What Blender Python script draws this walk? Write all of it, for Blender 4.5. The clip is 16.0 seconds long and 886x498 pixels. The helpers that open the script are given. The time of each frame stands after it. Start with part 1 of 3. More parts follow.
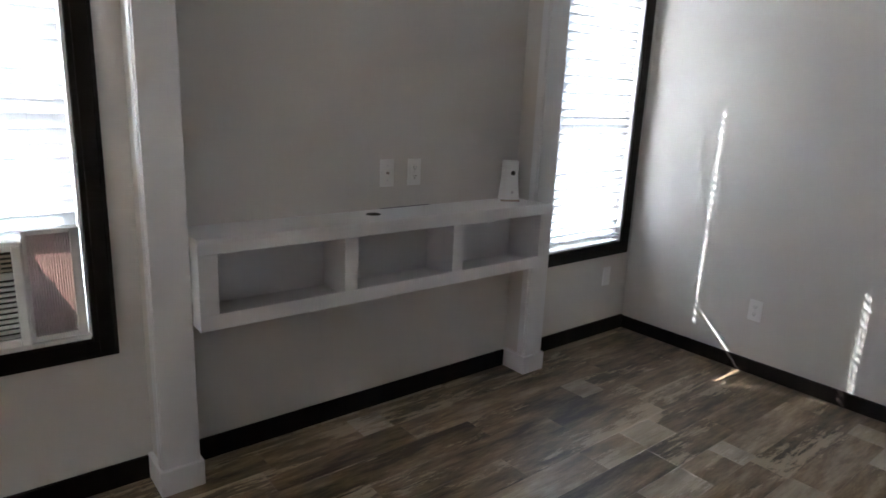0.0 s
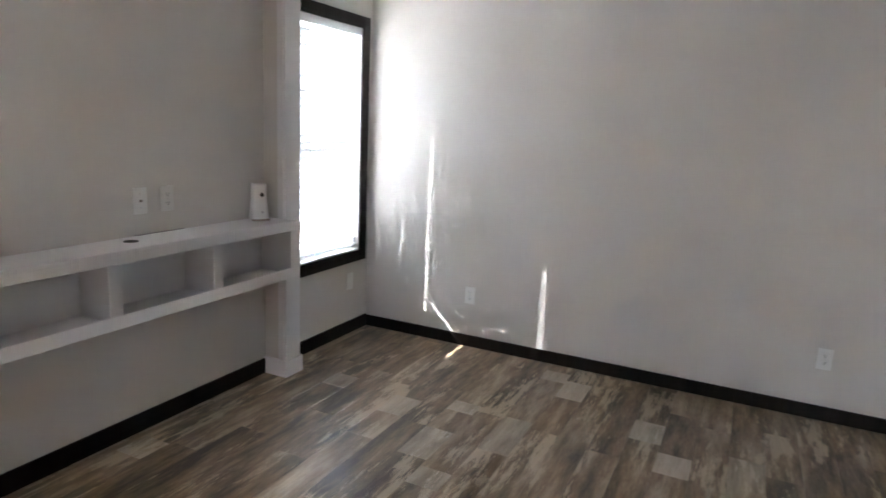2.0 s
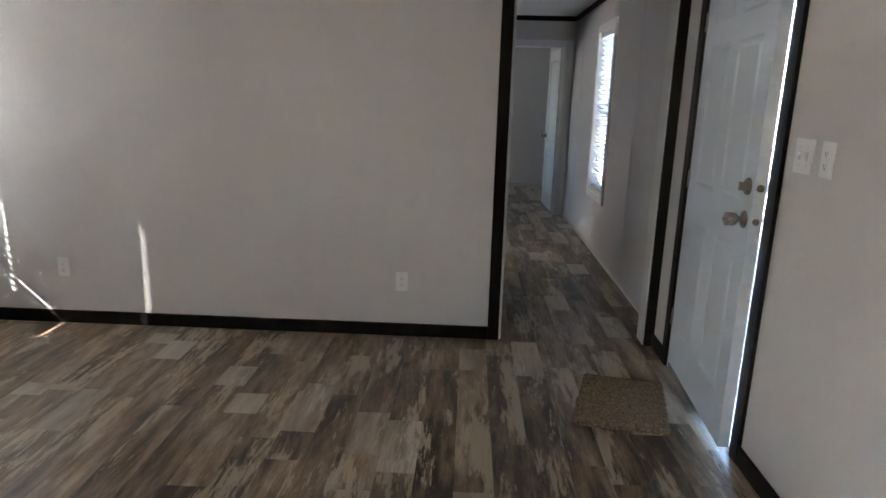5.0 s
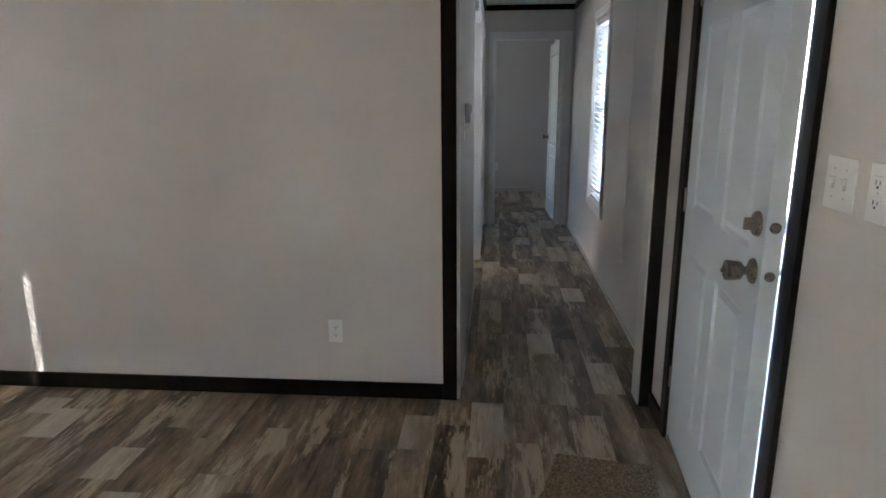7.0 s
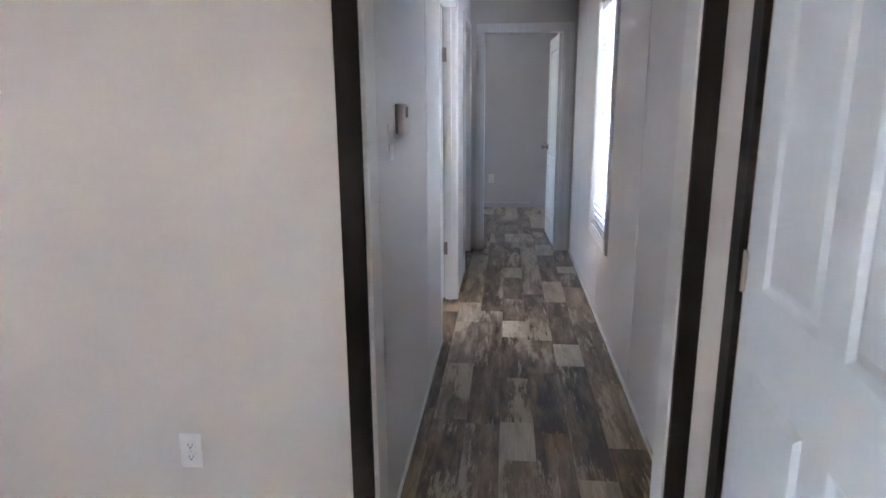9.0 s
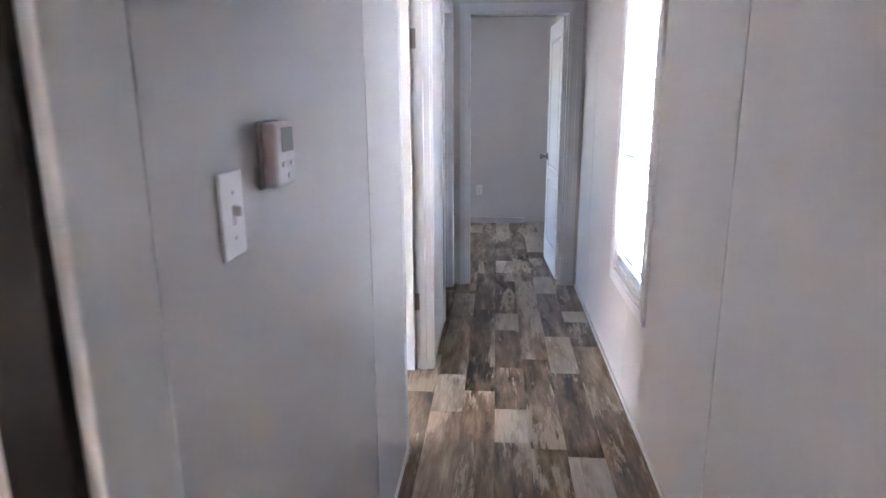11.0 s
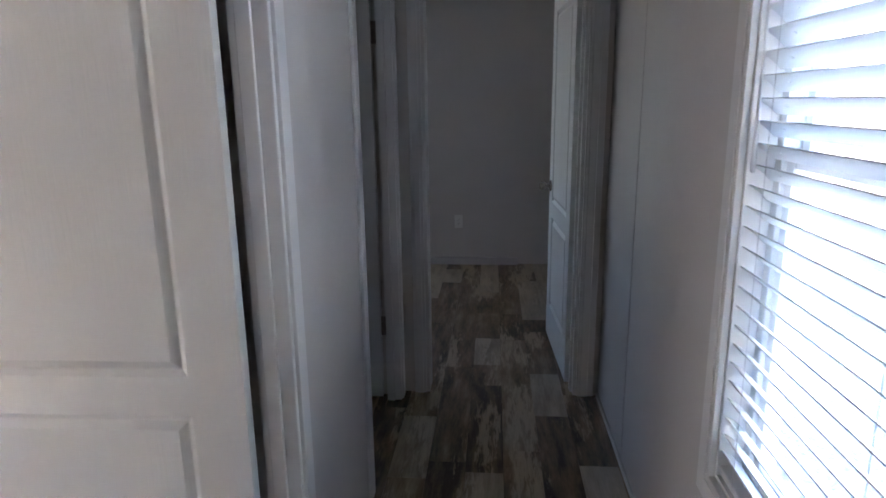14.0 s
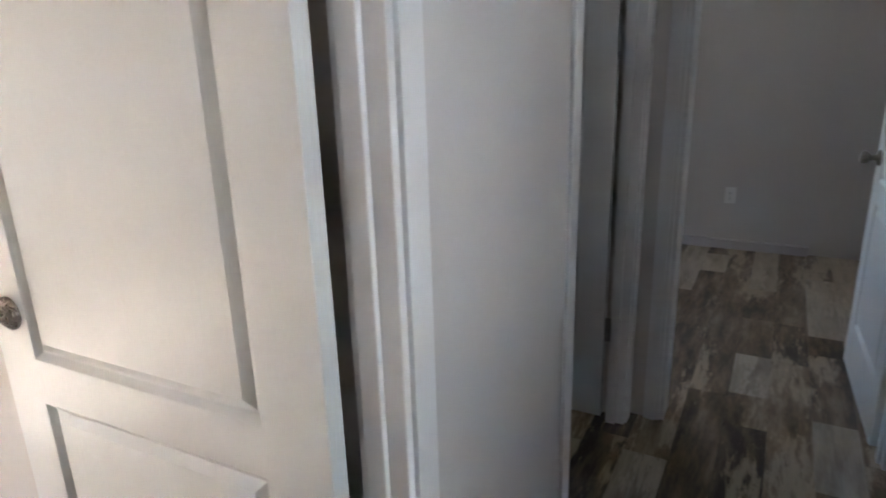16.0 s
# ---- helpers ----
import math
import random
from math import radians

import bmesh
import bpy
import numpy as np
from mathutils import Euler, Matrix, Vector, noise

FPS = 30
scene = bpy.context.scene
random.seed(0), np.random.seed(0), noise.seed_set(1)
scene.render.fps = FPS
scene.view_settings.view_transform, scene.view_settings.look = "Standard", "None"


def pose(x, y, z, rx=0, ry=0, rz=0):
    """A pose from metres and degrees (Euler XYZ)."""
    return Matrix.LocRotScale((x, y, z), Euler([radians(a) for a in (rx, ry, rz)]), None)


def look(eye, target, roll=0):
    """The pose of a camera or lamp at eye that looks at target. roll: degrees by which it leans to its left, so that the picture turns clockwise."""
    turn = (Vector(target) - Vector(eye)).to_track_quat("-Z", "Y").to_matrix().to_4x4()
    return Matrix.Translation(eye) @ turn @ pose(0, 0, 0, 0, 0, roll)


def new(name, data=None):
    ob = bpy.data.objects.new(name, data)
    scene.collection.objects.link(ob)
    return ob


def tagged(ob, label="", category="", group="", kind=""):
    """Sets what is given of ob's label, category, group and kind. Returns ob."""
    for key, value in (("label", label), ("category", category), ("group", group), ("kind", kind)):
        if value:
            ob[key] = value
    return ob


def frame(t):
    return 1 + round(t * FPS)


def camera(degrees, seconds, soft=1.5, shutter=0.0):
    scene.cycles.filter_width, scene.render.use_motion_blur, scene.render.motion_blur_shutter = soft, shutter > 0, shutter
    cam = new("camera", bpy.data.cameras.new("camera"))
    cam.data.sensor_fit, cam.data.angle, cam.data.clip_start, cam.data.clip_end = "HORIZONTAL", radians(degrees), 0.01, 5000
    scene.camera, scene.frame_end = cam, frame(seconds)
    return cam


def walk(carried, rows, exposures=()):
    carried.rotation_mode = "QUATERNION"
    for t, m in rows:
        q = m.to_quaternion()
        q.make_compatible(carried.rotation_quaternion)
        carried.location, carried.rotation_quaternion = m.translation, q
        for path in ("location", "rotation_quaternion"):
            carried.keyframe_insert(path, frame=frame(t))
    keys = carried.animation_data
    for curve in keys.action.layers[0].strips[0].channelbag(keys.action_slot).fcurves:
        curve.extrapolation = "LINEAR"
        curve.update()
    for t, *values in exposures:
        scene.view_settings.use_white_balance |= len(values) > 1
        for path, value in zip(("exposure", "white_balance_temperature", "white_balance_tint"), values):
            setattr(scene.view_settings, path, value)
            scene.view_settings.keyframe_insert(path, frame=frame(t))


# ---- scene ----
cam = camera(70.5, 16.0, soft=1.6, shutter=0.3)
PATH = [
    (0, (-1.209, -3.277, 1.374), (-2.709, -2.043, 0.897), 2.6),
    (0.5, (-1.143, -3.369, 1.412), (-2.551, -2.011, 0.994), 2.3),
    (1, (-1.129, -3.498, 1.424), (-2.37, -1.98, 1.031), 1.6),
    (1.5, (-1.114, -3.615, 1.42), (-2.157, -1.953, 1.031), 1.9),
    (2, (-1.036, -3.651, 1.429), (-1.888, -1.884, 1.041), 2.7),
    (2.5, (-0.895, -3.678, 1.42), (-1.542, -1.826, 1.032), 3.2),
    (3, (-0.745, -3.712, 1.385), (-1.156, -1.791, 1.009), 3.5),
    (3.5, (-0.62, -3.742, 1.393), (-0.736, -1.785, 0.996), 3.6),
    (4, (-0.484, -3.668, 1.382), (-0.514, -1.717, 0.943), 2.4),
    (6.5, (0.095, -3.001, 1.402), (-0.068, -1.067, 0.92), -0.3),
    (7, (0.163, -2.732, 1.41), (0.0, -0.797, 0.933), -0.4),
    (7.5, (0.282, -2.487, 1.387), (0.104, -0.552, 0.915), -0.6),
    (8, (0.401, -2.229, 1.386), (0.194, -0.295, 0.92), -0.0),
    (8.5, (0.391, -1.942, 1.374), (0.182, -0.006, 0.917), -0.3),
    (11, (0.356, -0.471, 1.4), (0.19, 1.466, 0.933), -0.4),
    (11.5, (0.427, -0.134, 1.416), (0.248, 1.801, 0.943), -0.3),
    (12, (0.395, 0.213, 1.402), (0.239, 2.151, 0.934), -0.7),
    (12.5, (0.394, 0.526, 1.394), (0.257, 2.468, 0.934), -1.0),
    (13, (0.499, 0.85, 1.402), (0.319, 2.794, 0.969), -1.0),
    (13.5, (0.514, 1.098, 1.383), (0.335, 3.037, 0.928), -0.8),
    (14, (0.465, 1.37, 1.392), (0.305, 3.31, 0.932), -0.7),
    (14.5, (0.452, 1.558, 1.365), (0.262, 3.493, 0.894), -0.7),
    (15, (0.512, 1.731, 1.369), (0.112, 3.631, 0.891), -1.9),
    (15.5, (0.522, 1.827, 1.356), (-0.134, 3.644, 0.838), -2.2),
    (16, (0.443, 1.975, 1.331), (-0.474, 3.657, 0.756), -1.7),
]
EXPOSURES = [
    (0.0, 4.78, 5880, 11), (1.0, 4.91, 6030, 10), (1.5, 4.96, 6000, 11), (2.0, 5.36, 5980, 12), (2.5, 5.54, 6120, 13), (3.0, 5.54, 6250, 15), (3.5, 5.30, 6150, 15), (4.0, 4.90, 6250, 13), (6.5, 5.18, 6300, 14), (7.0, 5.10, 6300, 12),
    (7.5, 5.59, 6020, 14), (8.0, 5.56, 6100, 15), (8.5, 5.81, 5980, 16), (11.0, 6.53, 6100, 23), (12.0, 6.33, 6220, 22), (12.5, 6.13, 6280, 21), (13.0, 5.53, 6380, 21), (13.5, 5.03, 6250, 20), (14.0, 4.57, 6150, 18), (14.5, 4.47, 6230, 18), (15.0, 4.66, 6500, 14), (16.0, 5.17, 6650, 15),
]
walk(cam, [(t, look(eye, target, roll)) for t, eye, target, roll in PATH], EXPOSURES)

# ---- world, sun, exposure ----
SUN_EL = radians(41.0)
SUN_H = Vector((-0.899, -0.438)).normalized()      # where the sun stands, seen from above
world = bpy.data.worlds.new("world")
scene.world = world
world.use_nodes = True
wn = world.node_tree
sky = wn.nodes.new("ShaderNodeTexSky")
sky.sky_type = "NISHITA"
sky.sun_disc = False
sky.sun_elevation = SUN_EL
sky.sun_rotation = math.atan2(SUN_H.x, SUN_H.y)
wn.links.new(sky.outputs[0], wn.nodes["Background"].inputs[0])
wn.nodes["Background"].inputs[1].default_value = 0.15
sun = new("sun", bpy.data.lights.new("sun", "SUN"))
sun.data.energy = 5.0
sun.data.angle = radians(0.53)
sun.data.color = (1.0, 0.965, 0.91)
sun.matrix_world = look((SUN_H.x * 20, SUN_H.y * 20, math.tan(SUN_EL) * 20), (0, 0, 0))


# ---- materials ----
def mat(name, col, rough=0.5, metal=0.0, spec=0.5):
    m = bpy.data.materials.new(name)
    m.use_nodes = True
    b = m.node_tree.nodes["Principled BSDF"]
    b.inputs["Base Color"].default_value = (*col, 1)
    b.inputs["Roughness"].default_value = rough
    b.inputs["Metallic"].default_value = metal
    b.inputs["Specular IOR Level"].default_value = spec
    return m


def node(m, kind, **vals):
    n = m.node_tree.nodes.new(kind)
    for k, v in vals.items():
        n.inputs[k].default_value = v
    return n


def link(m, a, b):
    m.node_tree.links.new(a, b)


def noise_tex(m, scale, stretch=(1, 1, 1), detail=4.0, offset=None, rough=0.5):
    """World-sized noise; stretch divides the frequency on each axis."""
    geo = m.node_tree.nodes.new("ShaderNodeNewGeometry")
    mp = m.node_tree.nodes.new("ShaderNodeMapping")
    mp.inputs["Scale"].default_value = stretch
    link(m, geo.outputs["Position"], mp.inputs["Vector"])
    if offset:
        link(m, offset, mp.inputs["Location"])
    n = node(m, "ShaderNodeTexNoise", Scale=scale, Detail=detail, Roughness=rough)
    link(m, mp.outputs[0], n.inputs["Vector"])
    return n.outputs["Fac"]


def ramp(m, fac, stops):
    r = m.node_tree.nodes.new("ShaderNodeValToRGB")
    els = r.color_ramp.elements
    while len(els) < len(stops):
        els.new(0.5)
    for e, (p, c) in zip(els, stops):
        e.position, e.color = p, (*c, 1)
    link(m, fac, r.inputs[0])
    return r.outputs[0]


def bsdf(m):
    return m.node_tree.nodes["Principled BSDF"]


def bump(m, fac, strength, distance):
    b = node(m, "ShaderNodeBump", Strength=strength, Distance=distance)
    link(m, fac, b.inputs["Height"])
    link(m, b.outputs[0], bsdf(m).inputs["Normal"])


def painted(name, col, rough=0.5, vary=0.06, grain=(1, 1, 1), gscale=220.0, relief=0.12, cloud=1.3):
    """A paint or covering: slow unevenness of tone, fine grain as relief."""
    m = mat(name, col, rough)
    lo = tuple(c * (1 - vary) for c in col)
    hi = tuple(min(1, c * (1 + vary)) for c in col)
    a = noise_tex(m, cloud, (1, 1, 0.6), 5.0)
    link(m, ramp(m, a, [(0.3, lo), (0.7, hi)]), bsdf(m).inputs["Base Color"])
    bump(m, noise_tex(m, gscale, grain, 3.0), relief, 0.002)
    return m


WALL = painted("wall_covering", (0.615, 0.59, 0.555), 0.62, 0.035, (1, 1, 0.25), 260, 0.16)
PANEL = painted("hall_wall_covering", (0.60, 0.58, 0.56), 0.5, 0.05, (1, 1, 0.12), 200, 0.14)
CEIL = painted("ceiling_paint", (0.74, 0.73, 0.71), 0.8, 0.03, (1, 1, 1), 60, 0.5)
WHITE = painted("white_trim_paint", (0.74, 0.74, 0.735), 0.38, 0.03, (1, 1, 0.2), 120, 0.08)
CABINET = painted("white_cabinet_paint", (0.72, 0.72, 0.73), 0.42, 0.05, (1, 0.2, 1), 90, 0.15)
DOORP = painted("door_paint", (0.70, 0.715, 0.70), 0.42, 0.03, (1, 1, 0.08), 140, 0.5)
STEELD = painted("steel_door_paint", (0.66, 0.73, 0.78), 0.36, 0.02, (1, 1, 0.1), 150, 0.12)
PLASTIC = painted("white_plastic", (0.78, 0.78, 0.76), 0.35, 0.02, (1, 1, 1), 60, 0.02)
GREYP = painted("grey_plastic", (0.55, 0.53, 0.54), 0.4, 0.03, (1, 1, 1), 60, 0.03)
VINYL = painted("window_vinyl", (0.80, 0.80, 0.80), 0.35, 0.02, (1, 1, 1), 80, 0.02)
JAMB = painted("grey_white_jamb", (0.66, 0.65, 0.62), 0.5, 0.05, (1, 1, 0.2), 120, 0.1)
SIDING = painted("tan_siding", (0.50, 0.43, 0.34), 0.7, 0.08, (1, 1, 3), 30, 0.3)
ROOF = painted("roof_shingle", (0.10, 0.095, 0.09), 0.9, 0.2, (1, 1, 1), 40, 0.8)
BLACK = mat("black_hole_shade", (0.008, 0.008, 0.008), 0.8)
SLOT = mat("dark_slot", (0.03, 0.03, 0.03), 0.6)
LCD = mat("grey_display", (0.32, 0.38, 0.38), 0.15)
BRASSY = mat("satin_nickel", (0.27, 0.25, 0.228), 0.28, 1.0)
HINGE = mat("dull_hinge_metal", (0.30, 0.27, 0.24), 0.42, 1.0)
CORD = mat("blind_cord", (0.6, 0.6, 0.6), 0.8)

TRIM = mat("espresso_trim", (0.019, 0.0125, 0.009), 0.55, 0.0, 0.16)
link(TRIM, ramp(TRIM, noise_tex(TRIM, 18, (1, 1, 0.12), 6), [(0.3, (0.006, 0.0045, 0.0036)), (0.75, (0.015, 0.0105, 0.008))]), bsdf(TRIM).inputs["Base Color"])
bump(TRIM, noise_tex(TRIM, 120, (1, 1, 0.1), 4), 0.15, 0.001)

BRUSH = bsdf(BRASSY).inputs["Roughness"]
link(BRASSY, ramp(BRASSY, noise_tex(BRASSY, 300, (1, 1, 1), 2), [(0.3, (0.22,) * 3), (0.7, (0.36,) * 3)]), BRUSH)

# slats of the blinds let some of the sun through
SLAT = mat("blind_slat", (0.80, 0.80, 0.80), 0.45)
tr = node(SLAT, "ShaderNodeBsdfTranslucent", Color=(0.70, 0.74, 0.77, 1))
mx = node(SLAT, "ShaderNodeMixShader", Fac=0.22)
link(SLAT, bsdf(SLAT).outputs[0], mx.inputs[1])
link(SLAT, tr.outputs[0], mx.inputs[2])
link(SLAT, mx.outputs[0], SLAT.node_tree.nodes["Material Output"].inputs["Surface"])

# pleated side curtain of the air conditioner, thin translucent plastic
PLEAT = mat("pleated_plastic", (0.66, 0.63, 0.64), 0.4)
tr = node(PLEAT, "ShaderNodeBsdfTranslucent", Color=(0.70, 0.56, 0.50, 1))
mx = node(PLEAT, "ShaderNodeMixShader", Fac=0.12)
link(PLEAT, bsdf(PLEAT).outputs[0], mx.inputs[1])
link(PLEAT, tr.outputs[0], mx.inputs[2])
link(PLEAT, mx.outputs[0], PLEAT.node_tree.nodes["Material Output"].inputs["Surface"])

GLASS = mat("window_glass", (1, 1, 1), 0.0)
bsdf(GLASS).inputs["Transmission Weight"].default_value = 1.0
bsdf(GLASS).inputs["IOR"].default_value = 1.05


def plank_mat(name, dark, mid, light, bias):
    """Weathered wood print: long streaks, flaked pale patches, one tone a board."""
    m = mat(name, mid, 0.42)
    info = m.node_tree.nodes.new("ShaderNodeObjectInfo")
    comb = m.node_tree.nodes.new("ShaderNodeCombineXYZ")
    mul = node(m, "ShaderNodeMath")
    mul.operation = "MULTIPLY"
    mul.inputs[1].default_value = 37.0
    link(m, info.outputs["Random"], mul.inputs[0])
    for i in range(3):
        link(m, mul.outputs[0], comb.inputs[i])
    streak = noise_tex(m, 1.0, (13, 2.2, 1), 9.0, comb.outputs[0], 0.70)
    flake = noise_tex(m, 1.0, (46, 6.0, 1), 14.0, comb.outputs[0], 0.80)
    where = noise_tex(m, 1.0, (5.5, 1.3, 1), 3.0, comb.outputs[0])
    fine = noise_tex(m, 1.0, (190, 6, 1), 4.0, comb.outputs[0])
    add = node(m, "ShaderNodeMath")
    add.operation = "ADD"
    link(m, streak, add.inputs[0])
    sc = node(m, "ShaderNodeMath")
    sc.operation = "MULTIPLY_ADD"
    sc.inputs[1].default_value = 0.17
    sc.inputs[2].default_value = -0.10 + bias
    link(m, info.outputs["Random"], sc.inputs[0])
    link(m, sc.outputs[0], add.inputs[1])
    base = ramp(m, add.outputs[0], [(0.36, dark), (0.52, mid), (0.75, light)])
    both = node(m, "ShaderNodeMath")
    both.operation = "ADD"
    link(m, flake, both.inputs[0])
    link(m, where, both.inputs[1])
    half = node(m, "ShaderNodeMath")
    half.operation = "MULTIPLY"
    half.inputs[1].default_value = 0.5
    link(m, both.outputs[0], half.inputs[0])
    pale = ramp(m, half.outputs[0], [(0.530, (0, 0, 0)), (0.558, (1, 1, 1))])
    mixc = m.node_tree.nodes.new("ShaderNodeMix")
    mixc.data_type = "RGBA"
    fm = node(m, "ShaderNodeMath")
    fm.operation = "MULTIPLY"
    fm.inputs[1].default_value = 0.80
    link(m, pale, fm.inputs[0])
    link(m, fm.outputs[0], mixc.inputs["Factor"])
    link(m, base, mixc.inputs["A"])
    mixc.inputs["B"].default_value = (*light, 1)
    grain = ramp(m, fine, [(0.35, (0.86,) * 3), (0.6, (1.0,) * 3)])
    mg = m.node_tree.nodes.new("ShaderNodeMix")
    mg.data_type, mg.blend_type = "RGBA", "MULTIPLY"
    mg.inputs["Factor"].default_value = 1.0
    link(m, mixc.outputs["Result"], mg.inputs["A"])
    link(m, grain, mg.inputs["B"])
    link(m, mg.outputs["Result"], bsdf(m).inputs["Base Color"])
    link(m, ramp(m, fine, [(0.3, (0.28,) * 3), (0.7, (0.44,) * 3)]), bsdf(m).inputs["Roughness"])
    bump(m, fine, 0.12, 0.0015)
    return m


PLANK = plank_mat("weathered_plank", (0.052, 0.035, 0.021), (0.228, 0.163, 0.103), (0.53, 0.430, 0.298), 0.0)
PLANKL = plank_mat("pale_plank", (0.26, 0.206, 0.144), (0.42, 0.352, 0.262), (0.58, 0.51, 0.405), 0.05)

MATC = mat("coir", (0.20, 0.14, 0.08), 0.95)
link(MATC, ramp(MATC, noise_tex(MATC, 110, (1, 1, 1), 6), [(0.3, (0.075, 0.05, 0.028)), (0.5, (0.19, 0.135, 0.08)), (0.72, (0.34, 0.26, 0.17))]), bsdf(MATC).inputs["Base Color"])
bump(MATC, noise_tex(MATC, 260, (1, 1, 1), 4), 0.9, 0.006)

GRAVEL = mat("pale_gravel", (0.36, 0.34, 0.31), 0.95)
link(GRAVEL, ramp(GRAVEL, noise_tex(GRAVEL, 26, (1, 1, 1), 10), [(0.3, (0.17, 0.157, 0.135)), (0.55, (0.29, 0.268, 0.23)), (0.75, (0.45, 0.42, 0.365))]), bsdf(GRAVEL).inputs["Base Color"])
bump(GRAVEL, noise_tex(GRAVEL, 45, (1, 1, 1), 6), 0.8, 0.02)


# ---- mesh helpers ----
def add_box(bm, a, b, mi=0):
    r = bmesh.ops.create_cube(bm, size=1)
    for v in r["verts"]:
        v.co = Vector([(a[i] + b[i]) / 2 + v.co[i] * (b[i] - a[i]) for i in range(3)])
    for f in {f for v in r["verts"] for f in v.link_faces}:
        f.material_index = mi
    return r["verts"]


def finish(bm, name, mats, bevel=0.0, seg=2, parent=None, smooth=False):
    bmesh.ops.recalc_face_normals(bm, faces=bm.faces)
    me = bpy.data.meshes.new(name)
    bm.to_mesh(me)
    bm.free()
    for m in mats if isinstance(mats, (list, tuple)) else [mats]:
        me.materials.append(m)
    ob = new(name, me)
    if smooth:
        for p in me.polygons:
            p.use_smooth = True
    if bevel:
        md = ob.modifiers.new("bevel", "BEVEL")
        md.width, md.segments, md.limit_method = bevel, seg, "ANGLE"
    if parent:
        ob.parent = parent
    return ob


def boxes(name, items, m, bevel=0.0, parent=None, seg=2):
    """One mesh out of boxes given as (low corner, high corner)."""
    bm = bmesh.new()
    for a, b in items:
        add_box(bm, a, b)
    return finish(bm, name, m, bevel, seg, parent)


def empty(name, m=None):
    e = new(name)
    if m is not None:
        e.matrix_world = m
    return e


def lathe(bm, profile, n=24, mi=0):
    """Turn (radius, height) pairs about z."""
    rings = []
    for r, z in profile:
        rings.append([bm.verts.new((r * math.cos(2 * math.pi * k / n), r * math.sin(2 * math.pi * k / n), z)) for k in range(n)])
    for p, q in zip(rings, rings[1:]):
        for k in range(n):
            f = bm.faces.new((p[k], p[(k + 1) % n], q[(k + 1) % n], q[k]))
            f.material_index = mi
    for ring in (rings[0], rings[-1]):
        bm.faces.new(ring).material_index = mi


def wall_cells(name, axis, pos, u0, u1, z0, z1, holes, m, label="", parent=None):
    """A wall slab on plane axis between pos[0] and pos[1], running u0..u1, with rectangular holes (ua, ub, za, zb)."""
    us = sorted({u0, u1, *[h[0] for h in holes], *[h[1] for h in holes]})
    zs = sorted({z0, z1, *[h[2] for h in holes], *[h[3] for h in holes]})
    bm = bmesh.new()
    for ua, ub in zip(us, us[1:]):
        for za, zb in zip(zs, zs[1:]):
            cu, cz = (ua + ub) / 2, (za + zb) / 2
            if any(h[0] < cu < h[1] and h[2] < cz < h[3] for h in holes):
                continue
            a, b = ((pos[0], ua, za), (pos[1], ub, zb)) if axis == "x" else ((ua, pos[0], za), (ub, pos[1], zb))
            add_box(bm, a, b)
    bmesh.ops.remove_doubles(bm, verts=bm.verts, dist=1e-5)
    seen = {}
    for f in bm.faces:
        seen.setdefault(frozenset(f.verts), []).append(f)
    bmesh.ops.delete(bm, geom=[f for fs in seen.values() if len(fs) > 1 for f in fs], context="FACES_ONLY")
    ob = finish(bm, name, m, parent=parent)
    return tagged(ob, label, kind="structure")


# ---- plan ----
XW, XE, XH = -3.385, 0.895, 0.97          # west wall, east wall by the front door, east wall along the hall
YS, YN, YB = -7.2, 4.2, 6.7               # south end, hall end, bedroom end
ZC = 2.31
OPEN_L, OPEN_R, OPEN_T = -0.005, 0.84, 2.03
HALL_L, HALL_A = 0.03, 0.009               # west wall of the hall past the side room's door, and before it
D1 = (1.815, 2.622)
D2 = (3.375, 4.118)
DT = 1.985
END = (0.145, 0.867)
FD = (-1.157, -0.285)
W1 = (-3.66, -2.94, 0.565, 2.01)
W2 = (-0.78, -0.115, 0.565, 2.01)
WH = (2.07, 2.683, 0.555, 1.985)

tagged(boxes("floor", [((XW - 0.15, YS - 0.1, -0.12), (1.08, YB + 0.1, -0.004))], mat("subfloor", (0.05, 0.042, 0.035), 0.8)), kind="structure")
tagged(boxes("ceiling", [((XW - 0.15, YS - 0.1, ZC), (1.08, YB + 0.1, ZC + 0.08))], CEIL), kind="structure")
W4 = (0.2, 1.2, 0.5, 1.55)             # side room's window; bedroom's W5 and living room's far-end W6: unseen, added for light
W5 = (-2.1, -1.32, 0.95, 1.95)
W6 = (-6.6, -5.65, 0.75, 2.0)
wall_cells("wall_west", "x", (XW - 0.13, XW), YS, YB, -0.1, ZC, [W1, W2, W4, W6], WALL)
wall_cells("wall_east", "x", (XE, 1.07), YS, 0.11, -0.1, ZC, [(FD[0], FD[1], 0.0, 2.06)], WALL)
hall_east = wall_cells("wall_hall_east", "x", (XH + 0.008, 1.08), 0.11, YB, -0.1, ZC, [WH], WALL)
north = wall_cells("wall_north", "y", (0.0, 0.11), XW, XE, -0.0, ZC, [(OPEN_L - 0.012, OPEN_R + 0.012, -0.01, OPEN_T + 0.012)], WALL)
hall_west = wall_cells("wall_hall_west", "x", (-0.07, 0.001), 0.11, YN, 0.0, ZC, [(D1[0], D1[1] + 0.03, -0.01, DT), (D2[0], D2[1] + 0.04, -0.01, DT)], WALL)
wall_cells("wall_hall_end", "y", (YN, YN + 0.10), XW, XH + 0.008, 0.0, ZC, [(END[0], END[1], -0.01, DT)], WALL)
wall_cells("wall_closet", "y", (2.668, 2.74), XW, -0.07, 0.0, ZC, [], WALL)
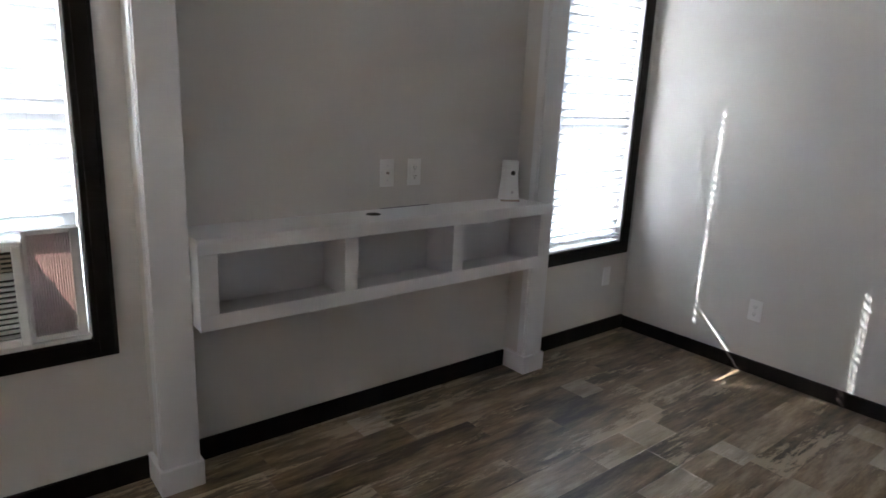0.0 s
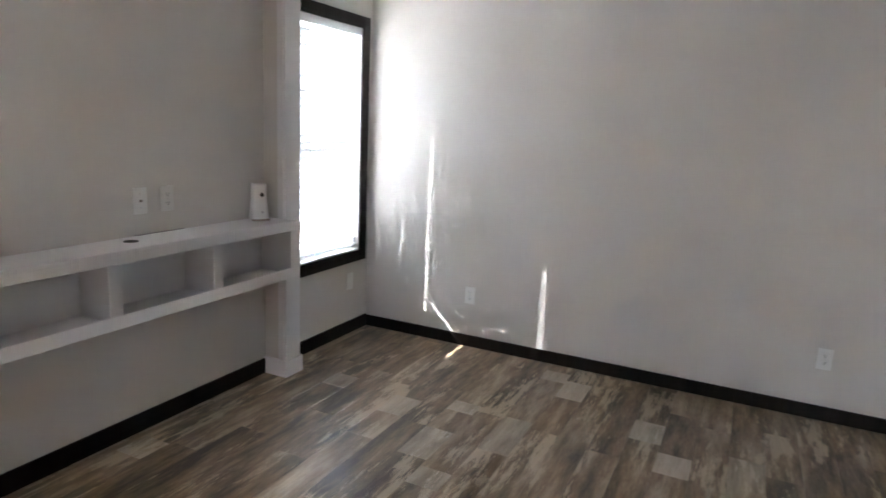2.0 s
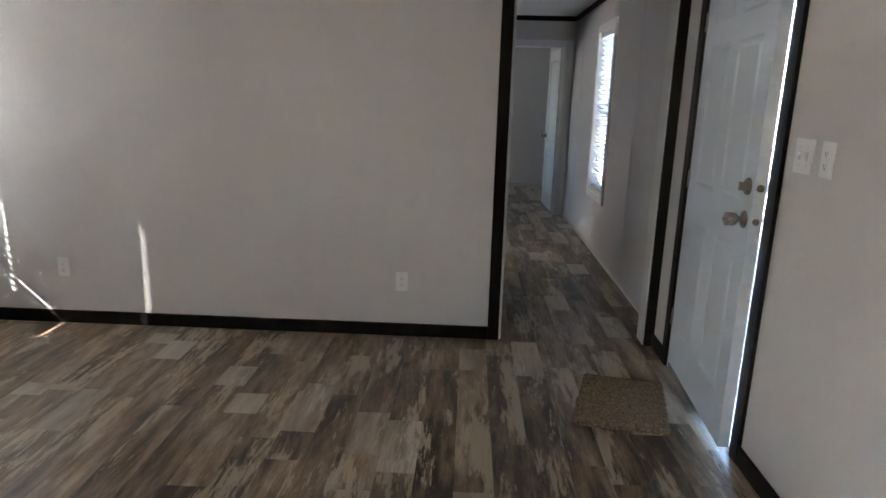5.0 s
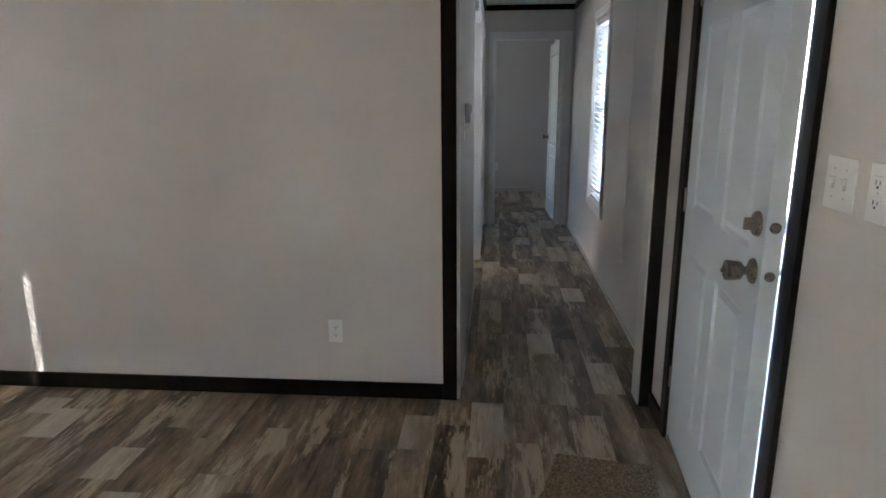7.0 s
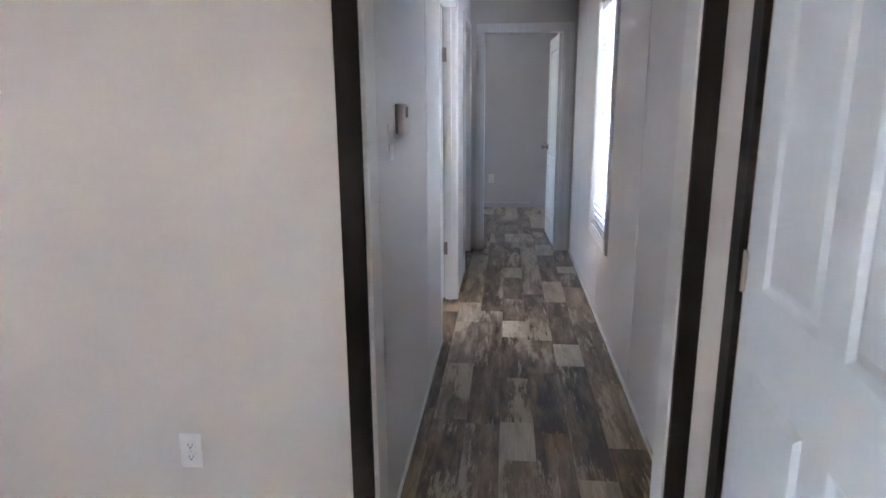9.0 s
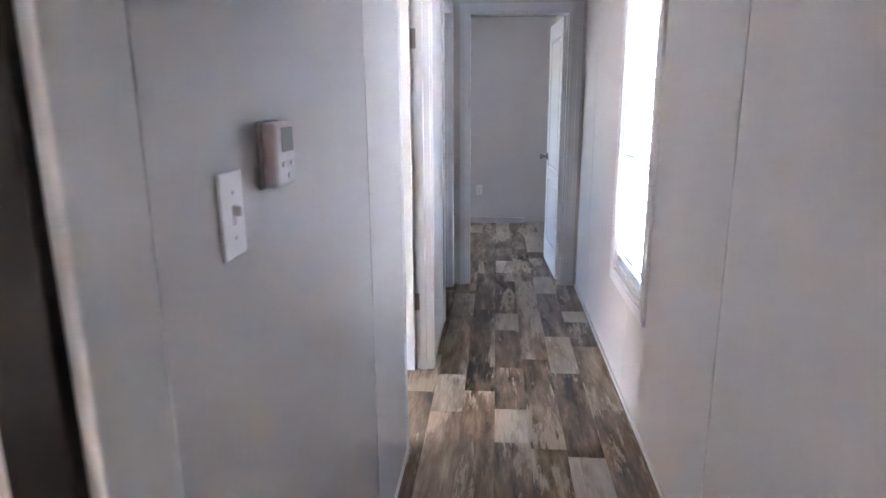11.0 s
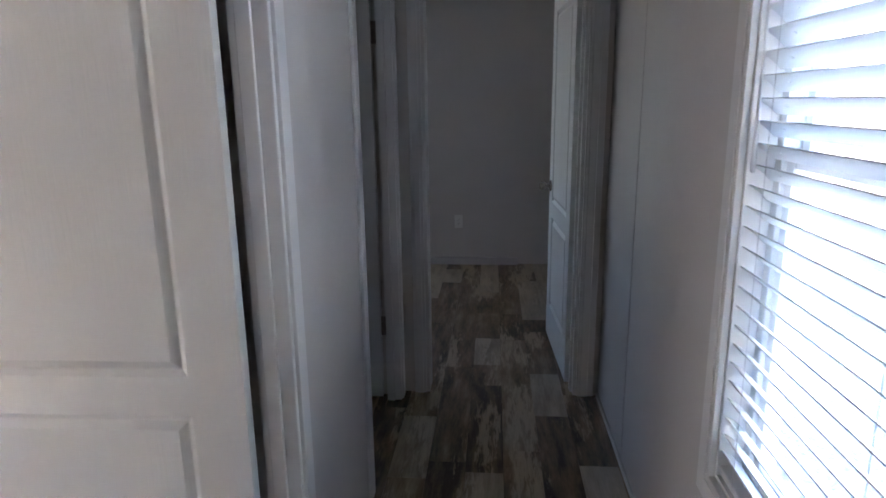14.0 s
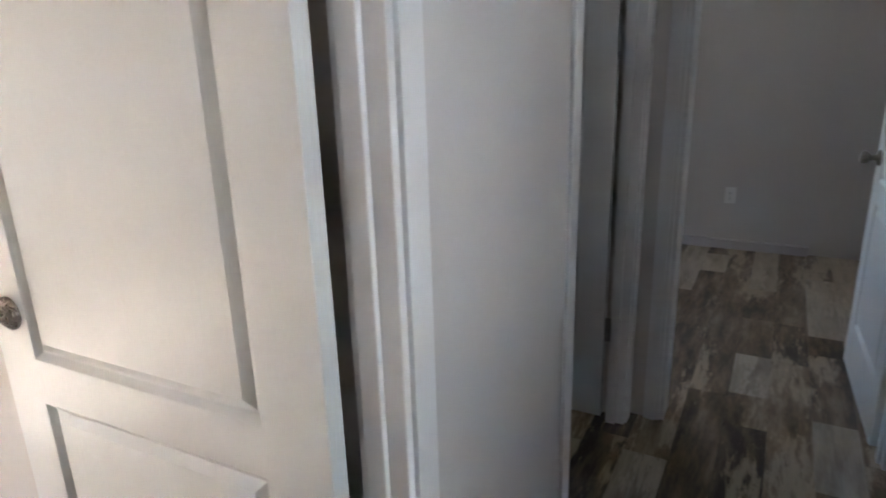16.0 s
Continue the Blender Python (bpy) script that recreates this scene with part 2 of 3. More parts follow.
wall_cells("wall_bath", "y", (3.27, 3.35), XW, -0.07, 0.0, ZC, [], WALL)
wall_cells("wall_bedroom_end", "y", (YB, YB + 0.1), XW, 1.08, -0.1, ZC, [W5], PANEL)
wall_cells("wall_south", "y", (YS - 0.1, YS), XW - 0.13, 1.07, -0.1, ZC, [], WALL)


def wall_panels(parent, x0, x1, seams, z1, holes):
    """Covered boards with narrow open seams along a hall wall."""
    for a, b in zip(seams, seams[1:]):
        bm = bmesh.new()
        us = sorted({a, b, *[u for h in holes for u in h[:2] if a < u < b]})
        zs = sorted({0.0, z1, *[z for h in holes for z in h[2:] if 0 < z < z1]})
        for ua, ub in zip(us, us[1:]):
            for za, zb in zip(zs, zs[1:]):
                cu, cz = (ua + ub) / 2, (za + zb) / 2
                if any(h[0] < cu < h[1] and h[2] < cz < h[3] for h in holes):
                    continue
                add_box(bm, (x0, ua + (0.0038 if ua == a else 0), za), (x1, ub - (0.0038 if ub == b else 0), zb))
        bmesh.ops.remove_doubles(bm, verts=bm.verts, dist=1e-5)
        seen = {}
        for f in bm.faces:
            seen.setdefault(frozenset(f.verts), []).append(f)
        bmesh.ops.delete(bm, geom=[f for fs in seen.values() if len(fs) > 1 for f in fs], context="FACES_ONLY")
        finish(bm, "wall_panel", PANEL, 0.0012, 1, parent)


wall_panels(hall_west, 0.0015, HALL_A, [0.1215, 1.213, D1[0]], ZC, [])
wall_panels(hall_west, 0.0015, HALL_L, [D1[0], YN], ZC, [(D1[0], D1[1], -1, DT), (D2[0], D2[1], -1, DT)])
wall_panels(hall_east, XH, XH + 0.0075, [0.115, 1.212, 2.37, 3.63, YN], ZC, [(WH[0], WH[1], WH[2], WH[3])])


# ---- trim ----
def trim(name, items, m, bevel=0.003, label=""):
    return tagged(boxes(name, items, m, bevel), label, kind="structure")


BH = 0.078
trim("baseboard", [((XW, -0.014, 0), (-0.07, 0, BH))], TRIM)
trim("baseboard", [((XW, YS, 0), (XW + 0.014, -2.775, BH + 0.009))], TRIM)
trim("baseboard", [((XW, -2.665, 0), (XW + 0.014, -1.035, BH + 0.009))], TRIM)
trim("baseboard", [((XW, -0.925, 0), (XW + 0.014, -0.014, BH + 0.009))], TRIM)
trim("baseboard", [((XE - 0.014, YS, 0), (XE, FD[0] - 0.068, BH))], TRIM)
trim("baseboard", [((XE - 0.014, FD[1] + 0.062, 0), (XE, -0.014, BH))], TRIM)
# cased opening to the hall: dark casing, white jamb
trim("trim_opening", [((-0.07, -0.017, 0), (OPEN_L, 0, OPEN_T)), ((OPEN_R, -0.017, 0), (XE, 0, OPEN_T)), ((-0.07, -0.017, OPEN_T), (XE, 0, OPEN_T + 0.066))], TRIM)
trim("jamb_opening", [((OPEN_L - 0.012, 0.0, 0), (OPEN_L + 0.014, 0.125, OPEN_T)), ((OPEN_R - 0.006, 0.0, 0), (OPEN_R + 0.012, 0.125, OPEN_T)), ((OPEN_L - 0.012, 0.0, OPEN_T - 0.006), (OPEN_R + 0.012, 0.125, OPEN_T + 0.012))], JAMB)
trim("jamb_end_cap", [((OPEN_R + 0.012, 0.11, 0), (XH + 0.008, 0.125, ZC))], JAMB)
# crown along the hall and in the bedroom
trim("crown", [((XH - 0.02, 0.126, ZC - 0.055), (XH, YN - 0.02, ZC)), ((HALL_A, 0.126, ZC - 0.055), (HALL_L + 0.02, YN - 0.02, ZC)), ((HALL_L, YN - 0.02, ZC - 0.055), (XH, YN, ZC))], TRIM, 0.006)
trim("crown", [((XW, YB - 0.02, ZC - 0.06), (XH, YB, ZC))], TRIM, 0.006)
trim("crown", [((XW, -0.02, ZC - 0.055), (XE, 0, ZC)), ((XW, YS, ZC - 0.055), (XW + 0.02, -0.02, ZC)), ((XE - 0.02, YS, ZC - 0.055), (XE, -0.02, ZC))], TRIM, 0.006)
# slim white shoe moulding in the hall
trim("shoe_moulding", [((XH - 0.012, 0.126, 0), (XH, YN - 0.02, 0.022)), ((HALL_A, 0.126, 0), (HALL_A + 0.008, D1[0] - 0.024, 0.02)), ((HALL_L, D1[1] + 0.06, 0), (HALL_L + 0.008, D2[0] - 0.06, 0.02))], JAMB, 0.004)


def door_trim_x(name, x, d, ztop, depth, x_near):
    """White casing and jamb of a door opening in a wall on plane x."""
    w = 0.056
    bm = bmesh.new()
    far = min(d[1] + w, YN - 0.003)
    for a, b in (((x_near, d[0] - (w if x_near == x else 0.022), 0), (x_near + (0.012 if x_near == x else 0.003), d[0], ztop + w)), ((x, d[1], 0), (x + 0.012, far, ztop + w)), ((x, d[0], ztop), (x + 0.012, d[1], ztop + w))):
        add_box(bm, a, b)
    finish_ = tagged(finish(bm, name, WHITE, 0.003), kind="structure")
    trim("jamb" + name[4:], [((x - depth, d[0], 0), (x_near + 0.004, d[0] + 0.016, ztop)), ((x - depth, d[1] - 0.016, 0), (x + 0.004, d[1], ztop)), ((x - depth, d[0] + 0.016, ztop - 0.016), (x + 0.004, d[1] - 0.016, ztop)),
                             ((x - 0.06, d[1] - 0.028, 0), (x - 0.028, d[1] - 0.016, ztop - 0.016))], WHITE, 0.002)
    return finish_


door_trim_x("trim_bath_door", HALL_L, D1, DT, 0.079, HALL_A)
door_trim_x("trim_closet_door", HALL_L, D2, DT, 0.066, HALL_L)
w = 0.058
trim("trim_end_door", [((END[0] - w, YN - 0.013, 0), (END[0], YN, DT + w)), ((END[1], YN - 0.013, 0), (END[1] + w + 0.02, YN, DT + w)), ((END[0], YN - 0.013, DT), (END[1], YN, DT + w)),
                       ((END[0] - w + 0.014, YN - 0.018, 0), (END[0] - 0.014, YN - 0.013, DT + w - 0.014)), ((END[1] + 0.014, YN - 0.018, 0), (END[1] + w - 0.008, YN - 0.013, DT + w - 0.014))], WHITE)
trim("jamb_end_door", [((END[0], YN - 0.004, 0), (END[0] + 0.016, YN + 0.11, DT)), ((END[1] - 0.016, YN - 0.004, 0), (END[1], YN + 0.11, DT)), ((END[0] + 0.016, YN - 0.004, DT - 0.016), (END[1] - 0.016, YN + 0.11, DT)),
                       ((END[1] - 0.028, YN + 0.03, 0), (END[1] - 0.016, YN + 0.065, DT - 0.016))], WHITE, 0.002)
# front door casing, threshold and frame
trim("trim_front_door", [((XE - 0.017, FD[0] - 0.068, 0), (XE, FD[0], 2.06)), ((XE - 0.017, FD[1], 0), (XE, FD[1] + 0.062, 2.06)), ((XE - 0.017, FD[0] - 0.068, 2.06), (XE, FD[1] + 0.062, 2.14))], TRIM)
trim("door_frame_front", [((XE, FD[0], 0), (1.075, FD[0] + 0.012, 2.06)), ((XE, FD[1] - 0.008, 0), (1.075, FD[1], 2.06)), ((XE + 0.052, FD[1] - 0.03, 0.045), (1.075, FD[1] - 0.008, 2.04)), ((XE, FD[0] + 0.012, 2.04), (1.075, FD[1] - 0.008, 2.06))], STEELD, 0.002)
trim("threshold", [((XE + 0.0, FD[0] + 0.012, 0), (1.09, FD[1] - 0.008, 0.03))], BRASSY, 0.006)


# ---- doors ----
def knob_mesh(bm, at, way, profile, n=20, mi=0):
    start = len(bm.verts)
    lathe(bm, profile, n, mi)
    bm.verts.ensure_lookup_table()
    m = Matrix.Translation(at) @ Vector(way).to_track_quat("Z", "Y").to_matrix().to_4x4()
    for v in bm.verts[start:]:
        v.co = m @ v.co


def panel_slab(name, width, height, thick, panels, m, parent, deep=0.011):
    """A slab from (0, 0, 0) along +x, thickness along +y, with sunk and raised panels (x0, x1, z0, z1) on both faces."""
    bm = bmesh.new()
    xs = sorted({0, width, *[p[0] for p in panels], *[p[1] for p in panels]})
    zs = sorted({0, height, *[p[2] for p in panels], *[p[3] for p in panels]})
    fields = []
    for y in (0.0, thick):
        grid = {(x, z): bm.verts.new((x, y, z)) for x in xs for z in zs}
        for xa, xb in zip(xs, xs[1:]):
            for za, zb in zip(zs, zs[1:]):
                f = bm.faces.new([grid[xa, za], grid[xb, za], grid[xb, zb], grid[xa, zb]] if y == 0 else [grid[xa, za], grid[xa, zb], grid[xb, zb], grid[xb, za]])
                if any(p[0] <= xa and xb <= p[1] and p[2] <= za and zb <= p[3] for p in panels):
                    fields.append(f)
    for p in panels:
        for y in (0.0, thick):
            fs = [f for f in fields if f.is_valid and abs(f.calc_center_median().y - y) < 1e-4 and p[0] < f.calc_center_median().x < p[1] and p[2] < f.calc_center_median().z < p[3]]
            bmesh.ops.inset_region(bm, faces=fs, thickness=0.013, depth=-deep, use_even_offset=True)
            bmesh.ops.inset_region(bm, faces=fs, thickness=0.005, depth=0.0)
            bmesh.ops.inset_region(bm, faces=fs, thickness=0.026, depth=deep * 0.85)
    r = [e for e in bm.edges if len(e.link_faces) == 1]
    bmesh.ops.bridge_loops(bm, edges=r)
    return finish(bm, name, m, 0.0015, 2, parent)


KNOB = [(0.032, 0), (0.032, 0.006), (0.026, 0.011), (0.012, 0.013), (0.011, 0.030), (0.020, 0.036), (0.026, 0.048), (0.026, 0.058), (0.021, 0.066), (0.004, 0.068)]


def hinge(name, at, along, parent, h=0.09, world_at=False):
    """A butt hinge: two leaves and a knuckle, upright at a place; along: the way the leaf lies."""
    bm = bmesh.new()
    a = Vector(along).normalized()
    n = Vector((-a.y, a.x, 0))
    add_box(bm, (0, -0.0015, -h / 2), (0.032, 0.0015, h / 2))
    bmesh.ops.bevel(bm, geom=[e for e in bm.edges if abs(e.verts[0].co.x - 0.032) < 1e-4 and abs(e.verts[1].co.x - 0.032) < 1e-4 and abs(e.verts[0].co.z - e.verts[1].co.z) < 1e-4], offset=0.008, segments=3, affect="EDGES")
    lathe(bm, [(0.0055, -h / 2), (0.0055, h / 2)], 10)
    rot = Matrix(((a.x, n.x, 0), (a.y, n.y, 0), (0, 0, 1))).to_4x4()
    for v in bm.verts:
        v.co = Vector(at) + rot.to_3x3() @ v.co
    ob = finish(bm, name, HINGE, parent=parent)
    if world_at:
        ob.matrix_parent_inverse = parent.matrix_basis.inverted()
    return ob


def interior_door(label, hinge_at, degrees, height, wd=0.715, stile=0.105):
    """Two-panel door; hinge line at the place given, slab running the way `degrees` says."""
    root = empty("interior_door", pose(*hinge_at, 0, 0, degrees))
    slab = panel_slab("slab", wd, height, 0.035, [(stile, wd - 0.105, 0.20, 0.725), (stile, wd - 0.105, 0.815, height - 0.12)], DOORP, root)
    bm = bmesh.new()
    for y, s in ((0.0, -1), (0.035, 1)):
        knob_mesh(bm, (wd - 0.062, y, 0.90), (0, s, 0), KNOB)
    finish(bm, "knob", BRASSY, parent=root, smooth=True)
    return tagged(root, label, "door", "interior doors")


bath_door = interior_door("open cream two-panel door with satin nickel knob", (-0.057, 2.585, 0.015), 181.5, 1.95, 0.765, 0.119)
closet_door = interior_door("open off-white two-panel door beside the hall end", (-0.056, 4.136, 0.015), 180.0, 1.95)
bed_door = interior_door("open white two-panel door into the dim bedroom", (0.858, YN + 0.115, 0.015), 92.8, 1.95)
for door, hx, hy, al in ((bath_door, -0.052, D1[1] - 0.0175, (1, 0, 0)), (closet_door, -0.048, D2[1] - 0.0175, (1, 0, 0)), (bed_door, END[1] - 0.0175, YN + 0.112, (0, -1, 0))):
    for z in (0.375, 1.675):
        hinge("hinge", (hx, hy, z), al, door, 0.09, True)

# front door, a little open inwards
ang = -90 - 4.1
front = empty("front_door", pose(XE - 0.003, FD[1] - 0.010, 0.036, 0, 0, ang))
fw = 0.865
cols = ((0.115, 0.385), (0.48, 0.75))
panel_slab("slab", fw, 1.99, 0.044, [(a, b, z0, z1) for a, b in cols for z0, z1 in ((0.20, 0.80), (0.97, 1.60), (1.70, 1.88))], STEELD, front, 0.008)
bm = bmesh.new()
for y, s in ((0.0, -1), (0.044, 1)):
    knob_mesh(bm, (fw - 0.054, y, 0.925), (0, s, 0), [(0.034, 0), (0.034, 0.004), (0.030, 0.009), (0.013, 0.015), (0.0115, 0.023), (0.018, 0.028), (0.0235, 0.033), (0.0255, 0.042), (0.0268, 0.066), (0.0255, 0.070), (0.020, 0.0695), (0.0065, 0.0695), (0.0055, 0.080), (0.003, 0.081)])
finish(bm, "knob", BRASSY, parent=front, smooth=True)
bm = bmesh.new()
knob_mesh(bm, (fw - 0.054, 0.0, 1.05), (0, -1, 0), [(0.033, 0), (0.033, 0.006), (0.028, 0.013), (0.010, 0.015), (0.009, 0.018)])
knob_mesh(bm, (fw - 0.054, 0.044, 1.05), (0, 1, 0), [(0.030, 0), (0.028, 0.018), (0.012, 0.020)])
add_box(bm, (fw - 0.059, -0.036, 1.034), (fw - 0.049, -0.015, 1.066))
finish(bm, "deadbolt", BRASSY, 0.0015, 2, front)
bm = bmesh.new()
for z, prof in ((1.05, [(0.014, -0.001), (0.014, 0.002), (0.010, 0.003), (0.009, 0.004)]), (0.925, [(0.013, -0.001), (0.013, 0.002), (0.009, 0.003), (0.008, 0.011)])):
    knob_mesh(bm, (fw, 0.022, z), (1, 0, 0), prof)
finish(bm, "latch", BRASSY, parent=front)
for z in (0.25, 0.98, 1.72):
    hinge("hinge", (0.002, -0.004, z), (-1, 0, 0), front)
tagged(front, "pale blue-white six-panel front door standing ajar", "door")


# ---- windows and blinds ----
def window_unit(name, x_in, way, win):
    """Single-hung window in an opening; x_in: inner wall face, way: +1 outwards to the east, -1 to the west."""
    ya, yb, za, zb = win
    root = empty(name, pose(x_in, (ya + yb) / 2, za))
    def bx(a, b):
        lo = (min(x_in + way * a[0], x_in + way * b[0]), a[1], a[2])
        hi = (max(x_in + way * a[0], x_in + way * b[0]), b[1], b[2])
        off = Vector((x_in, (ya + yb) / 2, za))
        return tuple(Vector(lo) - off), tuple(Vector(hi) - off)
    t, zm = 0.035, za + (zb - za) * 0.50
    boxes("frame", [bx((0.055, ya, za), (0.115, ya + t, zb)), bx((0.055, yb - t, za), (0.115, yb, zb)), bx((0.055, ya + t, za), (0.115, yb - t, za + t)), bx((0.055, ya + t, zb - t), (0.115, yb - t, zb))], VINYL, 0.003, root)
    s = 0.03
    for nm, o, z0, z1 in (("lower_sash", 0.065, za + t, zm + 0.018), ("upper_sash", 0.090, zm - 0.018, zb - t)):
        boxes(nm, [bx((o, ya + t, z0), (o + 0.02, ya + t + s, z1)), bx((o, yb - t - s, z0), (o + 0.02, yb - t, z1)), bx((o, ya + t + s, z0), (o + 0.02, yb - t - s, z0 + s)), bx((o, ya + t + s, z1 - s), (o + 0.02, yb - t - s, z1))], VINYL, 0.002, root)
        g = boxes("glass", [bx((o + 0.008, ya + t + s - 0.003, z0 + s - 0.003), (o + 0.012, yb - t - s + 0.003, z1 - s + 0.003))], GLASS, 0, root)
        g.visible_shadow = False
    boxes("reveal", [bx((0.0, ya - 0.0, za - 0.0), (0.055, ya + 0.008, zb)), bx((0.0, yb - 0.008, za), (0.055, yb, zb)), bx((0.0, ya + 0.008, za), (0.055, yb - 0.008, za + 0.008)), bx((0.0, ya + 0.008, zb - 0.008), (0.055, yb - 0.008, zb))], VINYL, 0.001, root)
    return tagged(root, kind="structure")


def casing(name, x, way, win, wd, m):
    """Picture-frame casing on the room side."""
    ya, yb, za, zb = win
    p, q = sorted((x, x - way * 0.015))
    items = [((p, ya - wd, za - wd), (q, ya, zb + wd)), ((p, yb, za - wd), (q, yb + wd, zb + wd)), ((p, ya, za - wd), (q, yb, za)), ((p, ya, zb), (q, yb, zb + wd))]
    p2, q2 = sorted((x - way * 0.015, x - way * 0.019))
    items += [((p2, ya - wd + 0.012, za - wd + 0.012), (q2, ya - 0.016, zb + wd - 0.012)), ((p2, yb + 0.016, za - wd + 0.012), (q2, yb + wd - 0.012, zb + wd - 0.012)), ((p2, ya - 0.016, za - wd + 0.012), (q2, yb + 0.016, za - 0.016)), ((p2, ya - 0.016, zb + 0.016), (q2, yb + 0.016, zb + wd - 0.012))]
    return trim(name, items, m, 0.002)


def slat_mesh(length, cords, holes, bent=0.0):
    """A slat along y, 50 mm deep along x, slightly crowned, with cord holes in its middle; bent: how far the inner edge
    is curled back between the cords, a made-up curl that lets a slit of sun in.
    """
    bm = bmesh.new()
    ys = sorted({-length / 2, length / 2, *[c + e for c in cords for e in (-0.0036, 0.0036)], *([cords[0] + 0.012, cords[1] - 0.012] if bent else [])})
    xs = (-0.025, -0.012, -0.0030, 0.0030, 0.012, 0.025)
    crown = {x: 0.0022 * (1 - (x / 0.025) ** 2) for x in xs}
    for i, (xa, xb) in enumerate(zip(xs, xs[1:])):
        for ya, yb in zip(ys, ys[1:]):
            if holes and i == 2 and any(abs((ya + yb) / 2 - c) < 0.003 for c in cords):
                continue
            top = [bm.verts.new((x, y, crown[x] + 0.0014)) for x, y in ((xa, ya), (xb, ya), (xb, yb), (xa, yb))]
            bot = [bm.verts.new((x, y, crown[x] - 0.0014)) for x, y in ((xa, ya), (xa, yb), (xb, yb), (xb, ya))]
            bm.faces.new(top)
            bm.faces.new(bot)
    bmesh.ops.remove_doubles(bm, verts=bm.verts, dist=1e-6)
    if bent:
        for v in bm.verts:
            if v.co.x > 0.01 and cords[0] + 0.011 < v.co.y < cords[1] - 0.011:
                v.co.x -= bent if v.co.x > 0.02 else bent * 0.35
                v.co.z += 0.0015
    loose = [e for e in bm.edges if len(e.link_faces) == 1]
    pairs = {}
    for e in loose:
        k = tuple(sorted((round(v.co.x, 5), round(v.co.y, 5)) for v in e.verts))
        pairs.setdefault(k, []).append(e)
    for k, es in pairs.items():
        if len(es) == 2:
            a, b = es
            v1, v2 = a.verts
            w1 = min(b.verts, key=lambda v: (v.co - v1.co).length)
            w2 = b.other_vert(w1)
            bm.faces.new((v1, v2, w2, w1))
    bmesh.ops.recalc_face_normals(bm, faces=bm.faces)
    me = bpy.data.meshes.new("slat")
    bm.to_mesh(me)
    bm.free()
    me.materials.append(SLAT)
    return me


def blind(label, x, way, win, tilt, bottom, cords, wand_y=None, holes=True, bent_at=None):
    """A horizontal blind hung in a window's reveal; tilt: degrees by which the inner edge stands up; bottom: height of its bottom rail."""
    ya, yb, za, zb = win
    yc, ln = (ya + yb) / 2, yb - ya - 0.022
    root = empty("window_blind", pose(x, yc, bottom))
    me = slat_mesh(ln, cords, holes)
    # one slat's curl is added to draw the slit of sunlight
    curled = slat_mesh(ln, cords, holes, 0.0203) if bent_at is not None else None
    top = zb - 0.05
    pitch, z, n = 0.0425, bottom + 0.035, 0
    while z < top - 0.02:
        s = new("slat", curled if n == bent_at else me)
        s.parent = root
        j = 0.6 * math.sin(n * 2.3) + 0.5 * math.sin(n * 5.1)
        s.matrix_local = pose(0, 0, z - bottom, 0, way * (tilt + j), 0.12 * math.sin(n * 1.7))
        z += pitch
        n += 1
    boxes("head_rail", [((-0.026, -ln / 2, top - bottom), (0.026, ln / 2, top - bottom + 0.042))], SLAT, 0.003, root)
    boxes("bottom_rail", [((-0.025, -ln / 2, 0.0), (0.025, ln / 2, 0.016))], SLAT, 0.004, root)
    bm = bmesh.new()
    for c in cords:
        for dx in (-0.027, 0.027):
            add_box(bm, (dx - 0.0006, c - 0.0006 - 0.004, 0.016), (dx + 0.0006, c + 0.0006 - 0.004, top - bottom))
    finish(bm, "cord", CORD, parent=root)
    if wand_y is not None:
        bm = bmesh.new()
        lathe(bm, [(0.004, 1.25 - bottom), (0.0055, 1.26 - bottom), (0.0035, 1.40 - bottom), (0.0035, top - bottom)], 8)
        for v in bm.verts:
            v.co += Vector((-way * 0.034, wand_y - yc, 0))
        finish(bm, "tilt_wand", SLAT, parent=root, smooth=True)
    return tagged(root, label, "blind", "window blinds")


window_unit("window_1", XW, -1, W1)
window_unit("window_2", XW, -1, W2)
window_unit("window_3", XH, 1, WH)
window_unit("window_4", XW, -1, W4)
# bedroom window, never in view, added to throw sky light on door and floor
xa, xb, za, zb = W5
trim("unseen_fill_window_5", [((xa, YB + 0.04, za), (xa + 0.04, YB + 0.1, zb)), ((xb - 0.04, YB + 0.04, za), (xb, YB + 0.1, zb)), ((xa + 0.04, YB + 0.04, za), (xb - 0.04, YB + 0.1, za + 0.04)), ((xa + 0.04, YB + 0.04, zb - 0.04), (xb - 0.04, YB + 0.1, zb)), ((xa + 0.04, YB + 0.05, (za + zb) / 2 - 0.02), (xb - 0.04, YB + 0.09, (za + zb) / 2 + 0.02))], VINYL)
# far-end living room window, out of view, added as fill from behind
window_unit("unseen_fill_window_6", XW, -1, W6)
casing("trim_window_one", XW, -1, W1, 0.072, TRIM)
casing("trim_window_two", XW, -1, W2, 0.072, TRIM)
casing("trim_window_hall", XH, 1, WH, 0.070, WHITE)
blind("closed white slatted blind glowing with daylight above air conditioner", XW - 0.026, -1, W1, 66, 0.915, (-0.25, 0.25), None, False)
blind("closed white slatted blind glowing with daylight", XW - 0.026, -1, W2, 66, 0.60, (-0.195, 0.2025), None, True, 3)
blind("half-open white slatted blind in the hall window", XH + 0.026, 1, WH, 38, 0.575, (-0.21, 0.21), WH[1] - 0.06)

